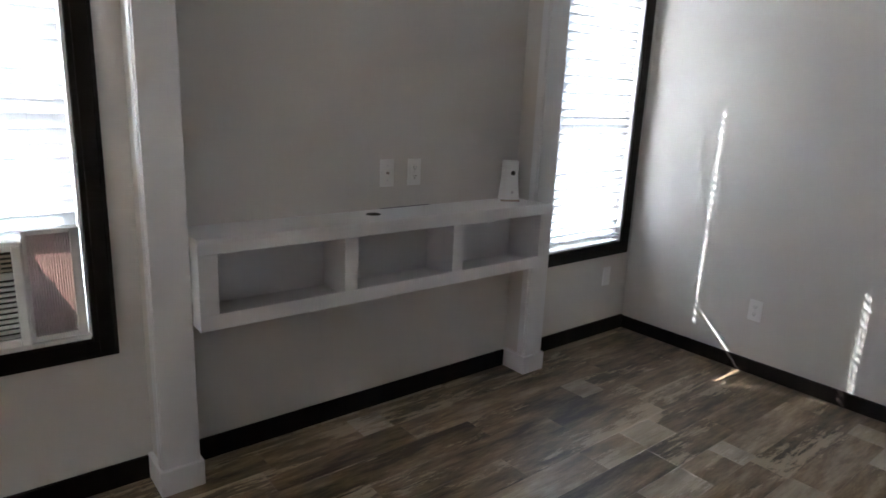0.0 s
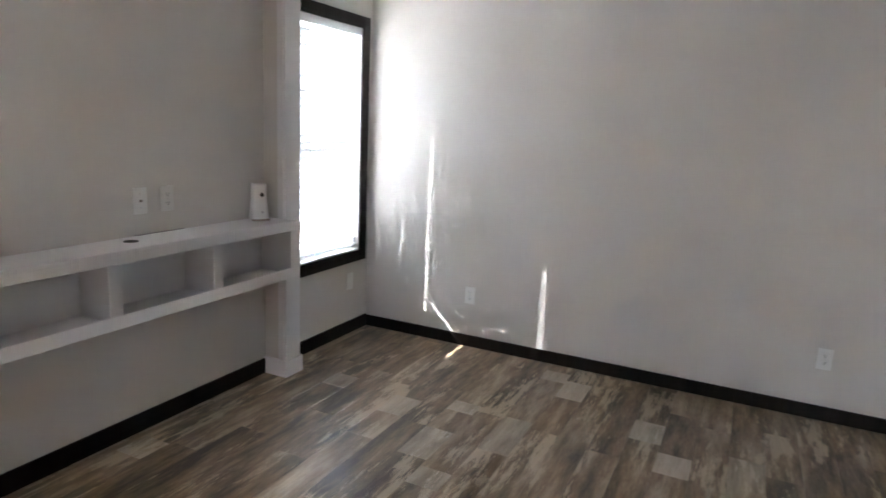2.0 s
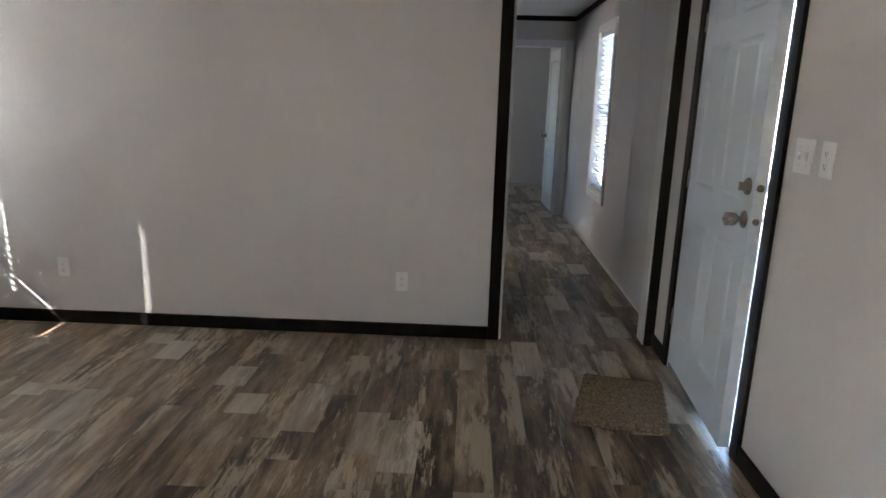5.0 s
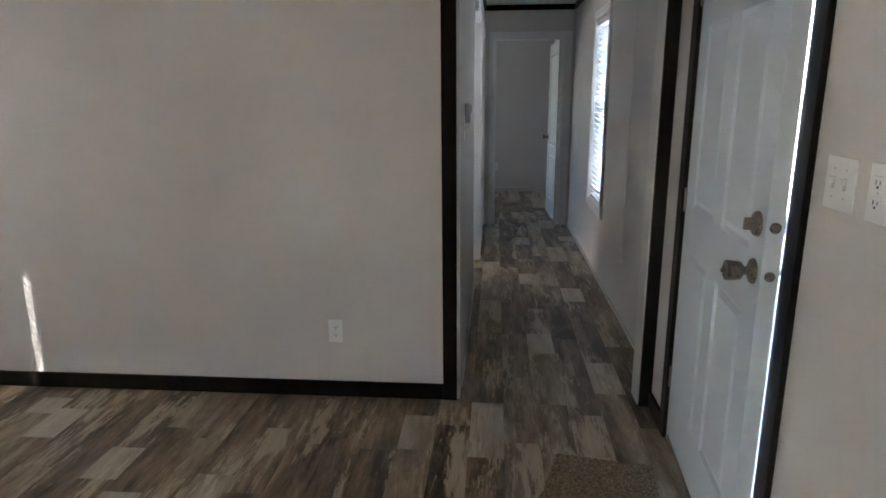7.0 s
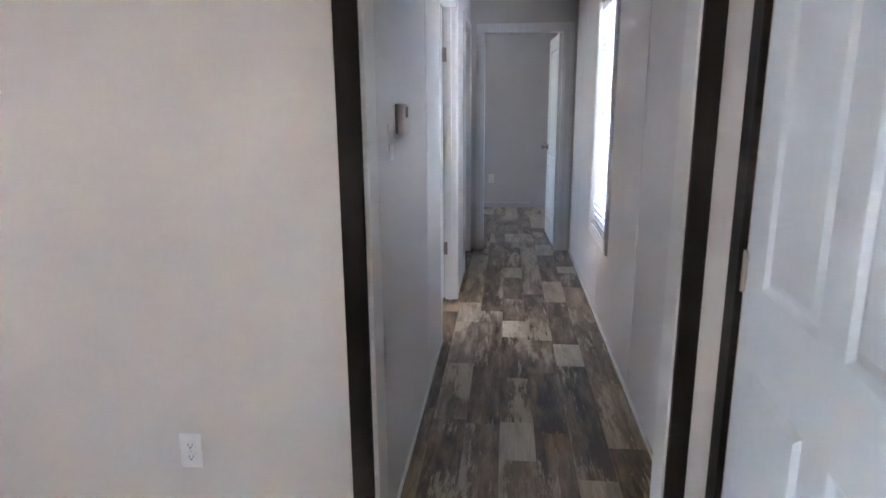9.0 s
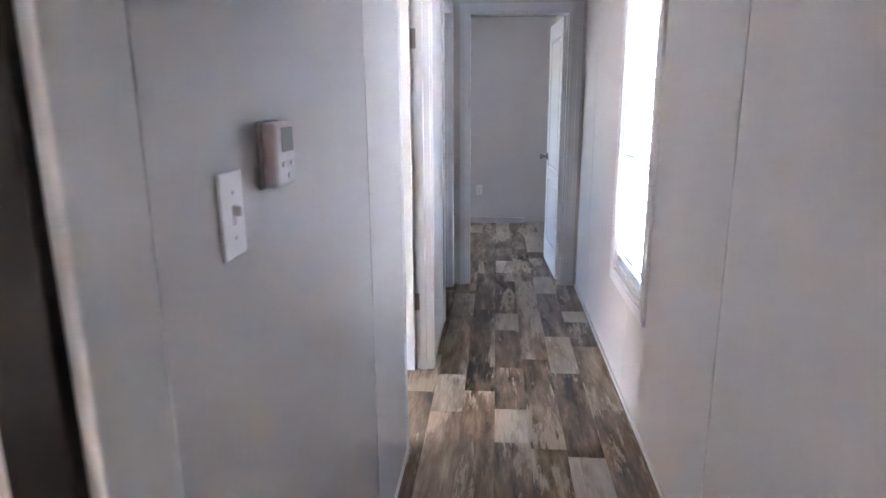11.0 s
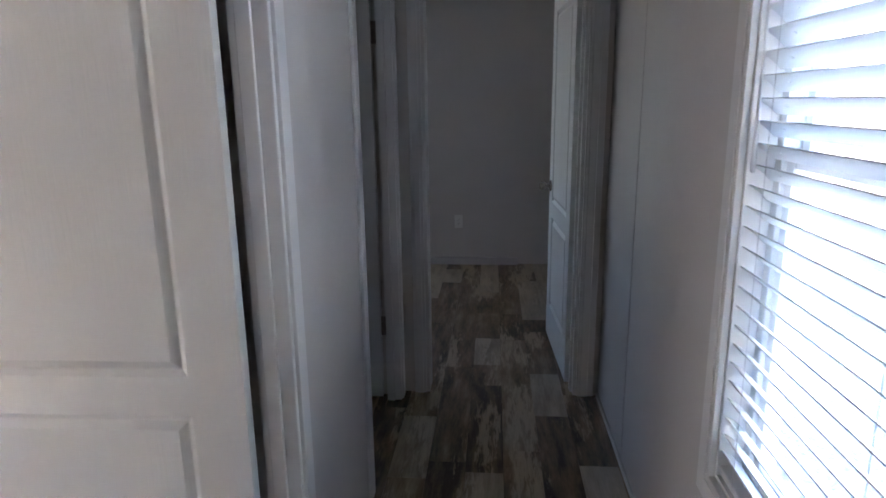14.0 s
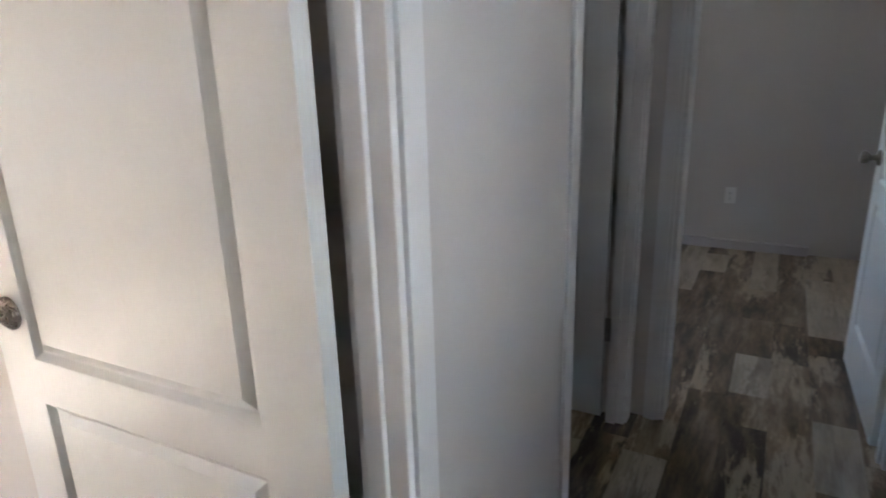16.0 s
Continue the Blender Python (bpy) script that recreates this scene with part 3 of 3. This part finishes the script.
# ---- exterior ----
bm = bmesh.new()
bmesh.ops.create_grid(bm, x_segments=40, y_segments=40, size=400)
for v in bm.verts:
    v.co.z = -0.75
tagged(finish(bm, "ground", GRAVEL), kind="structure")
bm = bmesh.new()
x0, x1, y0, y1 = XW - 0.45, 1.40, YS - 0.4, YB + 0.4
vs = [bm.verts.new(p) for p in ((x0, y0, 2.44), (x1, y0, 2.44), (x1, y1, 2.44), (x0, y1, 2.44), ((x0 + x1) / 2, y0, 3.15), ((x0 + x1) / 2, y1, 3.15))]
for f in ((0, 3, 5, 4), (1, 4, 5, 2), (0, 4, 1), (3, 2, 5), (0, 1, 2, 3)):
    bm.faces.new([vs[i] for i in f])
tagged(finish(bm, "roof", ROOF), kind="structure")


def neighbour(name, x0, x1, y0, y1, label):
    root = empty(name, pose(x0, y0, -0.75))
    bm = bmesh.new()
    add_box(bm, (0, 0, 0), (x1 - x0, y1 - y0, 3.2))
    finish(bm, "wall", SIDING, parent=root)
    bm = bmesh.new()
    n = int(3.1 / 0.2)
    for i in range(n):
        for xx in (-0.012, x1 - x0):
            add_box(bm, (xx, 0, 0.1 + i * 0.2), (xx + 0.012, y1 - y0, 0.285 + i * 0.2))
    finish(bm, "siding", SIDING, parent=root)
    bm = bmesh.new()
    a, b, c, d_ = -0.4, x1 - x0 + 0.4, -0.4, y1 - y0 + 0.4
    vs = [bm.verts.new(p) for p in ((a, c, 3.2), (b, c, 3.2), (b, d_, 3.2), (a, d_, 3.2), ((a + b) / 2, c, 4.1), ((a + b) / 2, d_, 4.1))]
    for f in ((0, 3, 5, 4), (1, 4, 5, 2), (0, 4, 1), (3, 2, 5), (0, 1, 2, 3)):
        bm.faces.new([vs[i] for i in f])
    finish(bm, "roof", ROOF, parent=root)
    for i in range(3):
        for xx in (-0.03, x1 - x0 + 0.0):
            y = 1.6 + i * 3.5
            boxes("window", [((xx, y, 1.5), (xx + 0.03, y + 0.9, 2.7))], VINYL, 0.004, root)
    return tagged(root, label, "house")


neighbour("house", -14.5, -10.2, -9.0, 4.5, "tan sided single-storey neighbouring house with dark roof")

# ---- shelf wall ----
CX = -3.235
for yc in (-2.73, -0.98):
    col = empty("column", pose(XW, yc, 0))
    dpt = CX - XW
    boxes("shaft", [((0, -0.056, 0), (dpt - 0.012, 0.056, ZC))], WALL, 0.002, col)
    boxes("corner_board", [((dpt - 0.012, -0.062, 0), (dpt, 0.062, ZC))], CABINET, 0.003, col)
    boxes("corner_board", [((dpt - 0.05, -0.066, 0), (dpt - 0.012, -0.056, ZC)), ((dpt - 0.05, 0.056, 0), (dpt - 0.012, 0.066, ZC))], CABINET, 0.002, col)
    boxes("base_block", [((0.0, -0.074, 0), (dpt + 0.012, 0.074, 0.095))], CABINET, 0.004, col)
    tagged(col, "white boxed column with base block against the wall", "column", "columns beside the shelf")

SX, SY0, SY1, SZ0, SZ1 = -3.17, -2.664, -1.045, 0.588, 0.898
shelf = empty("wall_shelf", pose(XW, SY0, SZ0))


def sh(a, b):
    o = Vector((XW, SY0, SZ0))
    return tuple(Vector(a) - o), tuple(Vector(b) - o)


yi0, yi1 = SY0 + 0.001, SY1 - 0.008
boxes("top_board", [sh((XW, yi0, SZ1 - 0.018), (SX - 0.018, yi1, SZ1)), sh((SX - 0.018, SY0, SZ1 - 0.018), (SX + 0.004, SY1 + 0.045, SZ1))], CABINET, 0.002, shelf)
boxes("bottom_board", [sh((XW, yi0, SZ0), (SX - 0.018, yi1, SZ0 + 0.024))], CABINET, 0.002, shelf)
boxes("back_board", [sh((XW, yi0, SZ0 + 0.024), (XW + 0.008, yi1, SZ1 - 0.018))], CABINET, 0, shelf)
bays = ((-2.60, -2.13), (-2.073, -1.608), (-1.55, -1.075))
oz0, oz1 = 0.642, 0.845
items = [sh((SX - 0.018, SY0, SZ0), (SX, SY1 + 0.03, oz0)), sh((SX - 0.018, SY0, oz1), (SX, SY1 + 0.03, SZ1 - 0.018))]
for a, b in ((SY0, bays[0][0]), (bays[0][1], bays[1][0]), (bays[1][1], bays[2][0]), (bays[2][1], SY1 + 0.03)):
    items.append(sh((SX - 0.018, a, oz0), (SX, b, oz1)))
boxes("face_frame", items, CABINET, 0.0015, shelf)
for a, b in ((-2.1095, -2.0935), (-1.587, -1.571), (yi0, yi0 + 0.016), (yi1 - 0.016, yi1)):
    boxes("divider", [sh((XW + 0.008, a, SZ0 + 0.024), (SX - 0.018, b, SZ1 - 0.018))], CABINET, 0.001, shelf)
# no hole is cut: a black disc paints the shade inside the cable hole
bm = bmesh.new()
lathe(bm, [(0.030, 0.0002), (0.030, 0.0012), (0.001, 0.0012)], 28)
for v in bm.verts:
    v.co += Vector((-3.295, -1.93, SZ1)) - Vector((XW, SY0, SZ0))
finish(bm, "cable_hole_shade", BLACK, parent=shelf)
boxes("caulk_gap", [sh((XW, -1.84, SZ1), (XW + 0.004, -1.58, SZ1 + 0.002))], SLOT, 0, shelf)
tagged(shelf, "white painted wall shelf with three open bays", "shelf")

# air freshener dispenser
bm = bmesh.new()
rings = []
for z, wx, wy in ((0, 0.040, 0.046), (0.006, 0.042, 0.048), (0.05, 0.040, 0.044), (0.11, 0.036, 0.038), (0.165, 0.034, 0.037), (0.185, 0.033, 0.037), (0.19, 0.030, 0.034)):
    ring = []
    for k in range(28):
        a = 2 * math.pi * k / 28
        c, s_ = math.cos(a), math.sin(a)
        ring.append(bm.verts.new((wx * abs(c) ** 0.6 * (1 if c > 0 else -1), wy * abs(s_) ** 0.6 * (1 if s_ > 0 else -1), z)))
    rings.append(ring)
for p, q in zip(rings, rings[1:]):
    for k in range(28):
        bm.faces.new((p[k], p[(k + 1) % 28], q[(k + 1) % 28], q[k]))
bm.faces.new(rings[0])
bm.faces.new(rings[-1])
fr = empty("air_freshener", pose(-3.315, -1.155, SZ1, 0, 0, -30))
finish(bm, "body", PLASTIC, parent=fr, smooth=True)
bm = bmesh.new()
knob_mesh(bm, (0.0335, 0.006, 0.135), (1, 0, 0), [(0.011, 0), (0.011, 0.003), (0.007, 0.0035)])
finish(bm, "nozzle", SLOT, parent=fr)
bm = bmesh.new()
knob_mesh(bm, (0.038, 0.006, 0.045), (1, 0, 0), [(0.007, 0), (0.007, 0.003), (0.005, 0.0035)])
finish(bm, "sensor", GREYP, parent=fr)
boxes("base", [((-0.041, -0.045, 0), (0.043, 0.045, 0.010))], mat("tan_plastic", (0.36, 0.30, 0.25), 0.5), 0.004, fr)
tagged(fr, "white tapered air freshener dispenser on the shelf", "dispenser")


# ---- plates, thermostat ----
def plate(label, at, facing, kind_):
    """A cover plate on a wall: kind_ duplex, coax, blank, toggle or double."""
    rz = {"-y": 0, "+x": 90, "-x": -90, "+y": 180}[facing]
    root = empty({"duplex": "wall_outlet", "coax": "cable_plate", "blank": "blank_plate", "toggle": "light_switch", "double": "light_switch"}[kind_], pose(*at, 0, 0, rz))
    hw = 0.058 if kind_ == "double" else 0.035
    boxes("plate", [((-hw, -0.006, -0.0575), (hw, 0, 0.0575))], PLASTIC, 0.003, root)
    if kind_ == "duplex":
        for dz in (-0.0195, 0.0195):
            boxes("receptacle", [((-0.0165, -0.0085, dz - 0.014), (0.0165, -0.006, dz + 0.014))], PLASTIC, 0.004, root)
            boxes("slot", [((-0.0075, -0.0092, dz - 0.003), (-0.0055, -0.0085, dz + 0.006)), ((0.0055, -0.0092, dz - 0.002), (0.0075, -0.0085, dz + 0.005)), ((-0.0025, -0.0092, dz - 0.010), (0.0025, -0.0085, dz - 0.005))], SLOT, 0, root)
    elif kind_ == "coax":
        bm = bmesh.new()
        knob_mesh(bm, (0, -0.006, 0), (0, -1, 0), [(0.0065, 0), (0.0065, 0.003), (0.0045, 0.003), (0.0045, 0.009)], 12)
        finish(bm, "connector", HINGE, parent=root)
    elif kind_ in ("toggle", "double"):
        for dx in ((0,) if kind_ == "toggle" else (-0.023, 0.023)):
            boxes("toggle", [((dx - 0.005, -0.018, -0.001), (dx + 0.005, -0.006, 0.013))], PLASTIC, 0.002, root)
            boxes("slot", [((dx - 0.006, -0.0065, -0.013), (dx + 0.006, -0.006, 0.0135))], GREYP, 0, root)
    for dx in ((-0.023, 0.023) if kind_ == "double" else (0,)):
        for dz in ((0,) if kind_ == "duplex" else (-0.030, 0.030)):
            bm = bmesh.new()
            knob_mesh(bm, (dx, -0.006, dz), (0, -1, 0), [(0.0028, 0), (0.0024, 0.001)], 8)
            finish(bm, "screw", GREYP, parent=root)
    return tagged(root, label, "wall plate", "cover plates on the walls")


plate("white duplex outlet low on grey wall", (-2.584, 0, 0.347), "-y", "duplex")
plate("white duplex outlet low on grey wall", (-0.577, 0, 0.334), "-y", "duplex")
plate("white cable plate above the shelf", (XW, -1.810, 1.048), "+x", "coax")
plate("white duplex outlet above the shelf", (XW, -1.670, 1.048), "+x", "duplex")
plate("white blank plate below the window", (XW, -0.212, 0.363), "+x", "blank")
plate("white double light switch beside the front door", (XE, -1.345, 1.222), "-x", "double")
plate("white duplex outlet beside the double switch", (XE, -1.485, 1.222), "-x", "duplex")
plate("white toggle light switch on hall wall", (HALL_A, 0.312, 1.253), "+x", "toggle")
plate("white duplex outlet on dim bedroom wall", (0.164, YB, 0.376), "-y", "duplex")
plate("white duplex outlet low on the side room wall", (-0.985, 2.668, 0.50), "-y", "duplex")

th = empty("thermostat", pose(HALL_A, 0.461, 1.32, 0, 0, 90))
boxes("base", [((-0.044, -0.008, -0.050), (0.044, 0, 0.050))], mat("thermostat_base", (0.34, 0.32, 0.32), 0.5), 0.004, th)
boxes("body", [((-0.042, -0.031, -0.048), (0.042, -0.008, 0.048))], painted("thermostat_plastic", (0.66, 0.62, 0.64), 0.35, 0.02, (1, 1, 1), 60, 0.03), 0.008, th, 3)
boxes("display", [((-0.020, -0.0322, 0.004), (0.030, -0.0310, 0.040))], LCD, 0, th)
boxes("button", [((x, -0.0335, z), (x + 0.012, -0.031, z + 0.008)) for x, z in ((-0.022, -0.018), (0.014, -0.018), (0.0, -0.036))], PLASTIC, 0.001, th)
tagged(th, "pale grey thermostat with small display on hall wall", "thermostat")

# ---- loose things ----
bm = bmesh.new()
quad = [Vector(p) for p in ((0.27, -0.97), (0.69, -1.03), (0.80, -0.52), (0.42, -0.45))]
nx, ny = 46, 56
grid = {}
for i in range(nx + 1):
    for j in range(ny + 1):
        u, v = i / nx, j / ny
        p = quad[0].lerp(quad[1], u).lerp(quad[3].lerp(quad[2], u), v)
        edge = min(i, j, nx - i, ny - j) == 0
        grid[i, j] = bm.verts.new((p.x + random.uniform(-1, 1) * (0.006 if edge else 0.001), p.y + random.uniform(-1, 1) * (0.006 if edge else 0.001), 0.002 if edge else 0.011 + random.uniform(0, 0.006)))
for i in range(nx):
    for j in range(ny):
        bm.faces.new((grid[i, j], grid[i + 1, j], grid[i + 1, j + 1], grid[i, j + 1]))
bm.faces.new([grid[i, 0] for i in range(nx + 1)] + [grid[nx, j] for j in range(1, ny + 1)] + [grid[i, ny] for i in range(nx - 1, -1, -1)] + [grid[0, j] for j in range(ny - 1, 0, -1)])
tagged(finish(bm, "door_mat", MATC), "worn brown coir mat on the floor by the front door", "mat")
tagged(boxes("trim_board", [((-0.9, YB - 0.045, 0), (0.675, YB - 0.002, 0.062)), ((-0.9, YB - 0.05, 0.046), (0.675, YB - 0.045, 0.062))], GREYP, 0.004), "pale grey trim board lying against bedroom wall", "board")

# window air conditioner with pleated side curtain
ac = empty("air_conditioner", pose(XW, -3.105, 0.575))
AW = 0.47
boxes("body", [((-0.35, -AW, 0.012), (0.055, 0, 0.335))], PLASTIC, 0.008, ac)
bm = bmesh.new()
add_box(bm, (0.055, -AW + 0.006, 0.02), (0.066, -AW + 0.03, 0.325))
add_box(bm, (0.055, -0.03, 0.02), (0.066, -0.006, 0.325))
add_box(bm, (0.055, -AW + 0.03, 0.02), (0.066, -0.03, 0.045))
add_box(bm, (0.055, -AW + 0.03, 0.228), (0.066, -0.03, 0.248))
add_box(bm, (0.055, -AW + 0.03, 0.310), (0.066, -0.03, 0.325))
finish(bm, "front_frame", PLASTIC, 0.003, 2, ac)
boxes("dark_backing", [((0.055, -AW + 0.03, 0.045), (0.0565, -0.03, 0.310))], SLOT, 0, ac)
bm = bmesh.new()
for i in range(11):
    vs = add_box(bm, (0.058, -AW + 0.03, 0.05 + i * 0.0162), (0.066, -0.03, 0.0585 + i * 0.0162))
finish(bm, "louvre", PLASTIC, 0.001, 1, ac)
bm = bmesh.new()
for i in range(4):
    add_box(bm, (0.058, -AW + 0.03, 0.253 + i * 0.014), (0.064, -0.03, 0.259 + i * 0.014))
for i in range(7):
    add_box(bm, (0.0575, -0.06 - i * 0.055, 0.248), (0.060, -0.057 - i * 0.055, 0.310))
finish(bm, "air_outlet", mat("beige_plastic", (0.48, 0.42, 0.34), 0.5), parent=ac)
bm = bmesh.new()
prev = None
for i in range(35):
    y = 0.012 + i * 0.112 / 34
    x = 0.010 + (0.010 if i % 2 else 0.0)
    cur = (bm.verts.new((x, y, 0.03)), bm.verts.new((x, y, 0.345)))
    if prev:
        bm.faces.new((prev[0], cur[0], cur[1], prev[1]))
    prev = cur
cur = finish(bm, "side_curtain", PLEAT, parent=ac)
sd = cur.modifiers.new("thickness", "SOLIDIFY")
sd.thickness = 0.001
boxes("curtain_frame", [((0.0, 0.0, 0.012), (0.03, 0.012, 0.36)), ((0.0, 0.124, 0.012), (0.03, 0.15, 0.36)), ((0.0, 0.012, 0.012), (0.03, 0.124, 0.03)), ((0.0, 0.012, 0.345), (0.03, 0.124, 0.36))], PLASTIC, 0.002, ac)
boxes("sill_strip", [((-0.02, -AW, -0.002), (0.045, 0.155, 0.012))], PLASTIC, 0.002, ac)
tagged(ac, "white window air conditioner with pleated side curtain", "air conditioner")

# ---- floor boards ----
PW = 0.1475
EDGE = 0.805
floor_ob = bpy.data.objects["floor"]
unit = bpy.data.meshes.new("plank")
bm = bmesh.new()
add_box(bm, (0, 0, -0.004), (1, 1, 0))
bm.to_mesh(unit)
bm.free()
unit_pale = unit.copy()
unit.materials.append(PLANK)
unit_pale.materials.append(PLANKL)
# pale boards that stand out: (x of the board's middle, y where it begins, y where it ends)
PALE = (
    (-1.99, -0.27, -0.12), (-1.72, -0.47, -0.22), (-1.38, -0.74, -0.52), (-1.12, -1.0, -0.81), (-0.82, -1.13, -0.68), (-0.66, -1.28, -0.94),
    (-0.5, -1.39, -1.0), (-0.20, -0.45, -0.17), (0.07, -0.49, -0.03), (-0.22, -1.66, -1.49), (-2.02, -1.61, -1.47), (-2.27, -0.92, -0.8),
    (-3.22, -2.03, -1.88), (-2.29, -1.42, -1.14), (-2.93, -0.99, -0.83), (-2.58, -1.12, -0.91), (-1.85, -1.21, -0.84), (0.44, 0.57, 0.87), (0.7, 0.1, 0.46),
    (0.14, 2.15, 2.55), (0.45, 3.21, 3.52), (0.71, 2.6, 3.12), (0.88, 3.38, 3.59), (0.13, 3.47, 3.95), (0.45, 4.53, 4.92), (0.71, 3.98, 4.43),
    (0.45, 5.85, 6.2), (0.14, 6.1, 6.5), (0.72, 5.26, 5.7), (0.45, 1.9, 2.19), (0.7, 1.5, 1.81), (-1.57, -2.2, -1.9), (-0.97, -2.3, -1.95))
rng = random.Random(7)
n0 = int((XW - EDGE) / PW) - 1
far = bmesh.new()
far_pale = bmesh.new()
count = 0


def lay(k, y0, y1, pale):
    global count
    xa, xb = EDGE + (k - 1) * PW, EDGE + k * PW
    xa, xb = max(xa, XW), min(xb, 1.03)
    if xb - xa < 0.01:
        return
    near = -3.1 < y0 and y1 < 5.4 and (y1 < 0.12 or xa > -0.3) and count < 296
    if near:
        p = new("plank", unit_pale if pale else unit)
        p.parent = floor_ob
        p.matrix_local = Matrix.Translation((xa + 0.0004, y0 + 0.0004, 0)) @ Matrix.Diagonal((xb - xa - 0.0008, y1 - y0 - 0.0008, 1, 1))
        count += 1
    else:
        add_box(far_pale if pale else far, (xa + 0.0004, y0 + 0.0004, -0.004), (xb - 0.0004, y1 - 0.0004, 0))


for k in range(n0, 3):
    mid = EDGE + (k - 0.5) * PW
    fixed = sorted((a, b) for x, a, b in PALE if abs(x - mid) < PW / 2)
    y = YS + rng.uniform(-0.8, 0)
    while y < YB:
        stop = min([a for a, b in fixed if a > y + 1e-6], default=YB)
        hit = [b for a, b in fixed if abs(a - y) < 1e-6]
        if hit:
            lay(k, y, hit[0], True)
            y = hit[0]
            continue
        e = y + rng.choice((0.46, 0.61, 0.76, 0.91, 0.91, 1.22))
        if e > stop - 0.18:
            e = stop
        lay(k, max(y, YS), min(e, YB), rng.random() < (0.16 if e - y < 0.5 else 0.05) and not (-3.0 < y < 4.6))
        y = e
tagged(finish(far, "far_planks", PLANK, parent=floor_ob), kind="stuff")
tagged(finish(far_pale, "far_pale_planks", PLANKL, parent=floor_ob), kind="stuff")
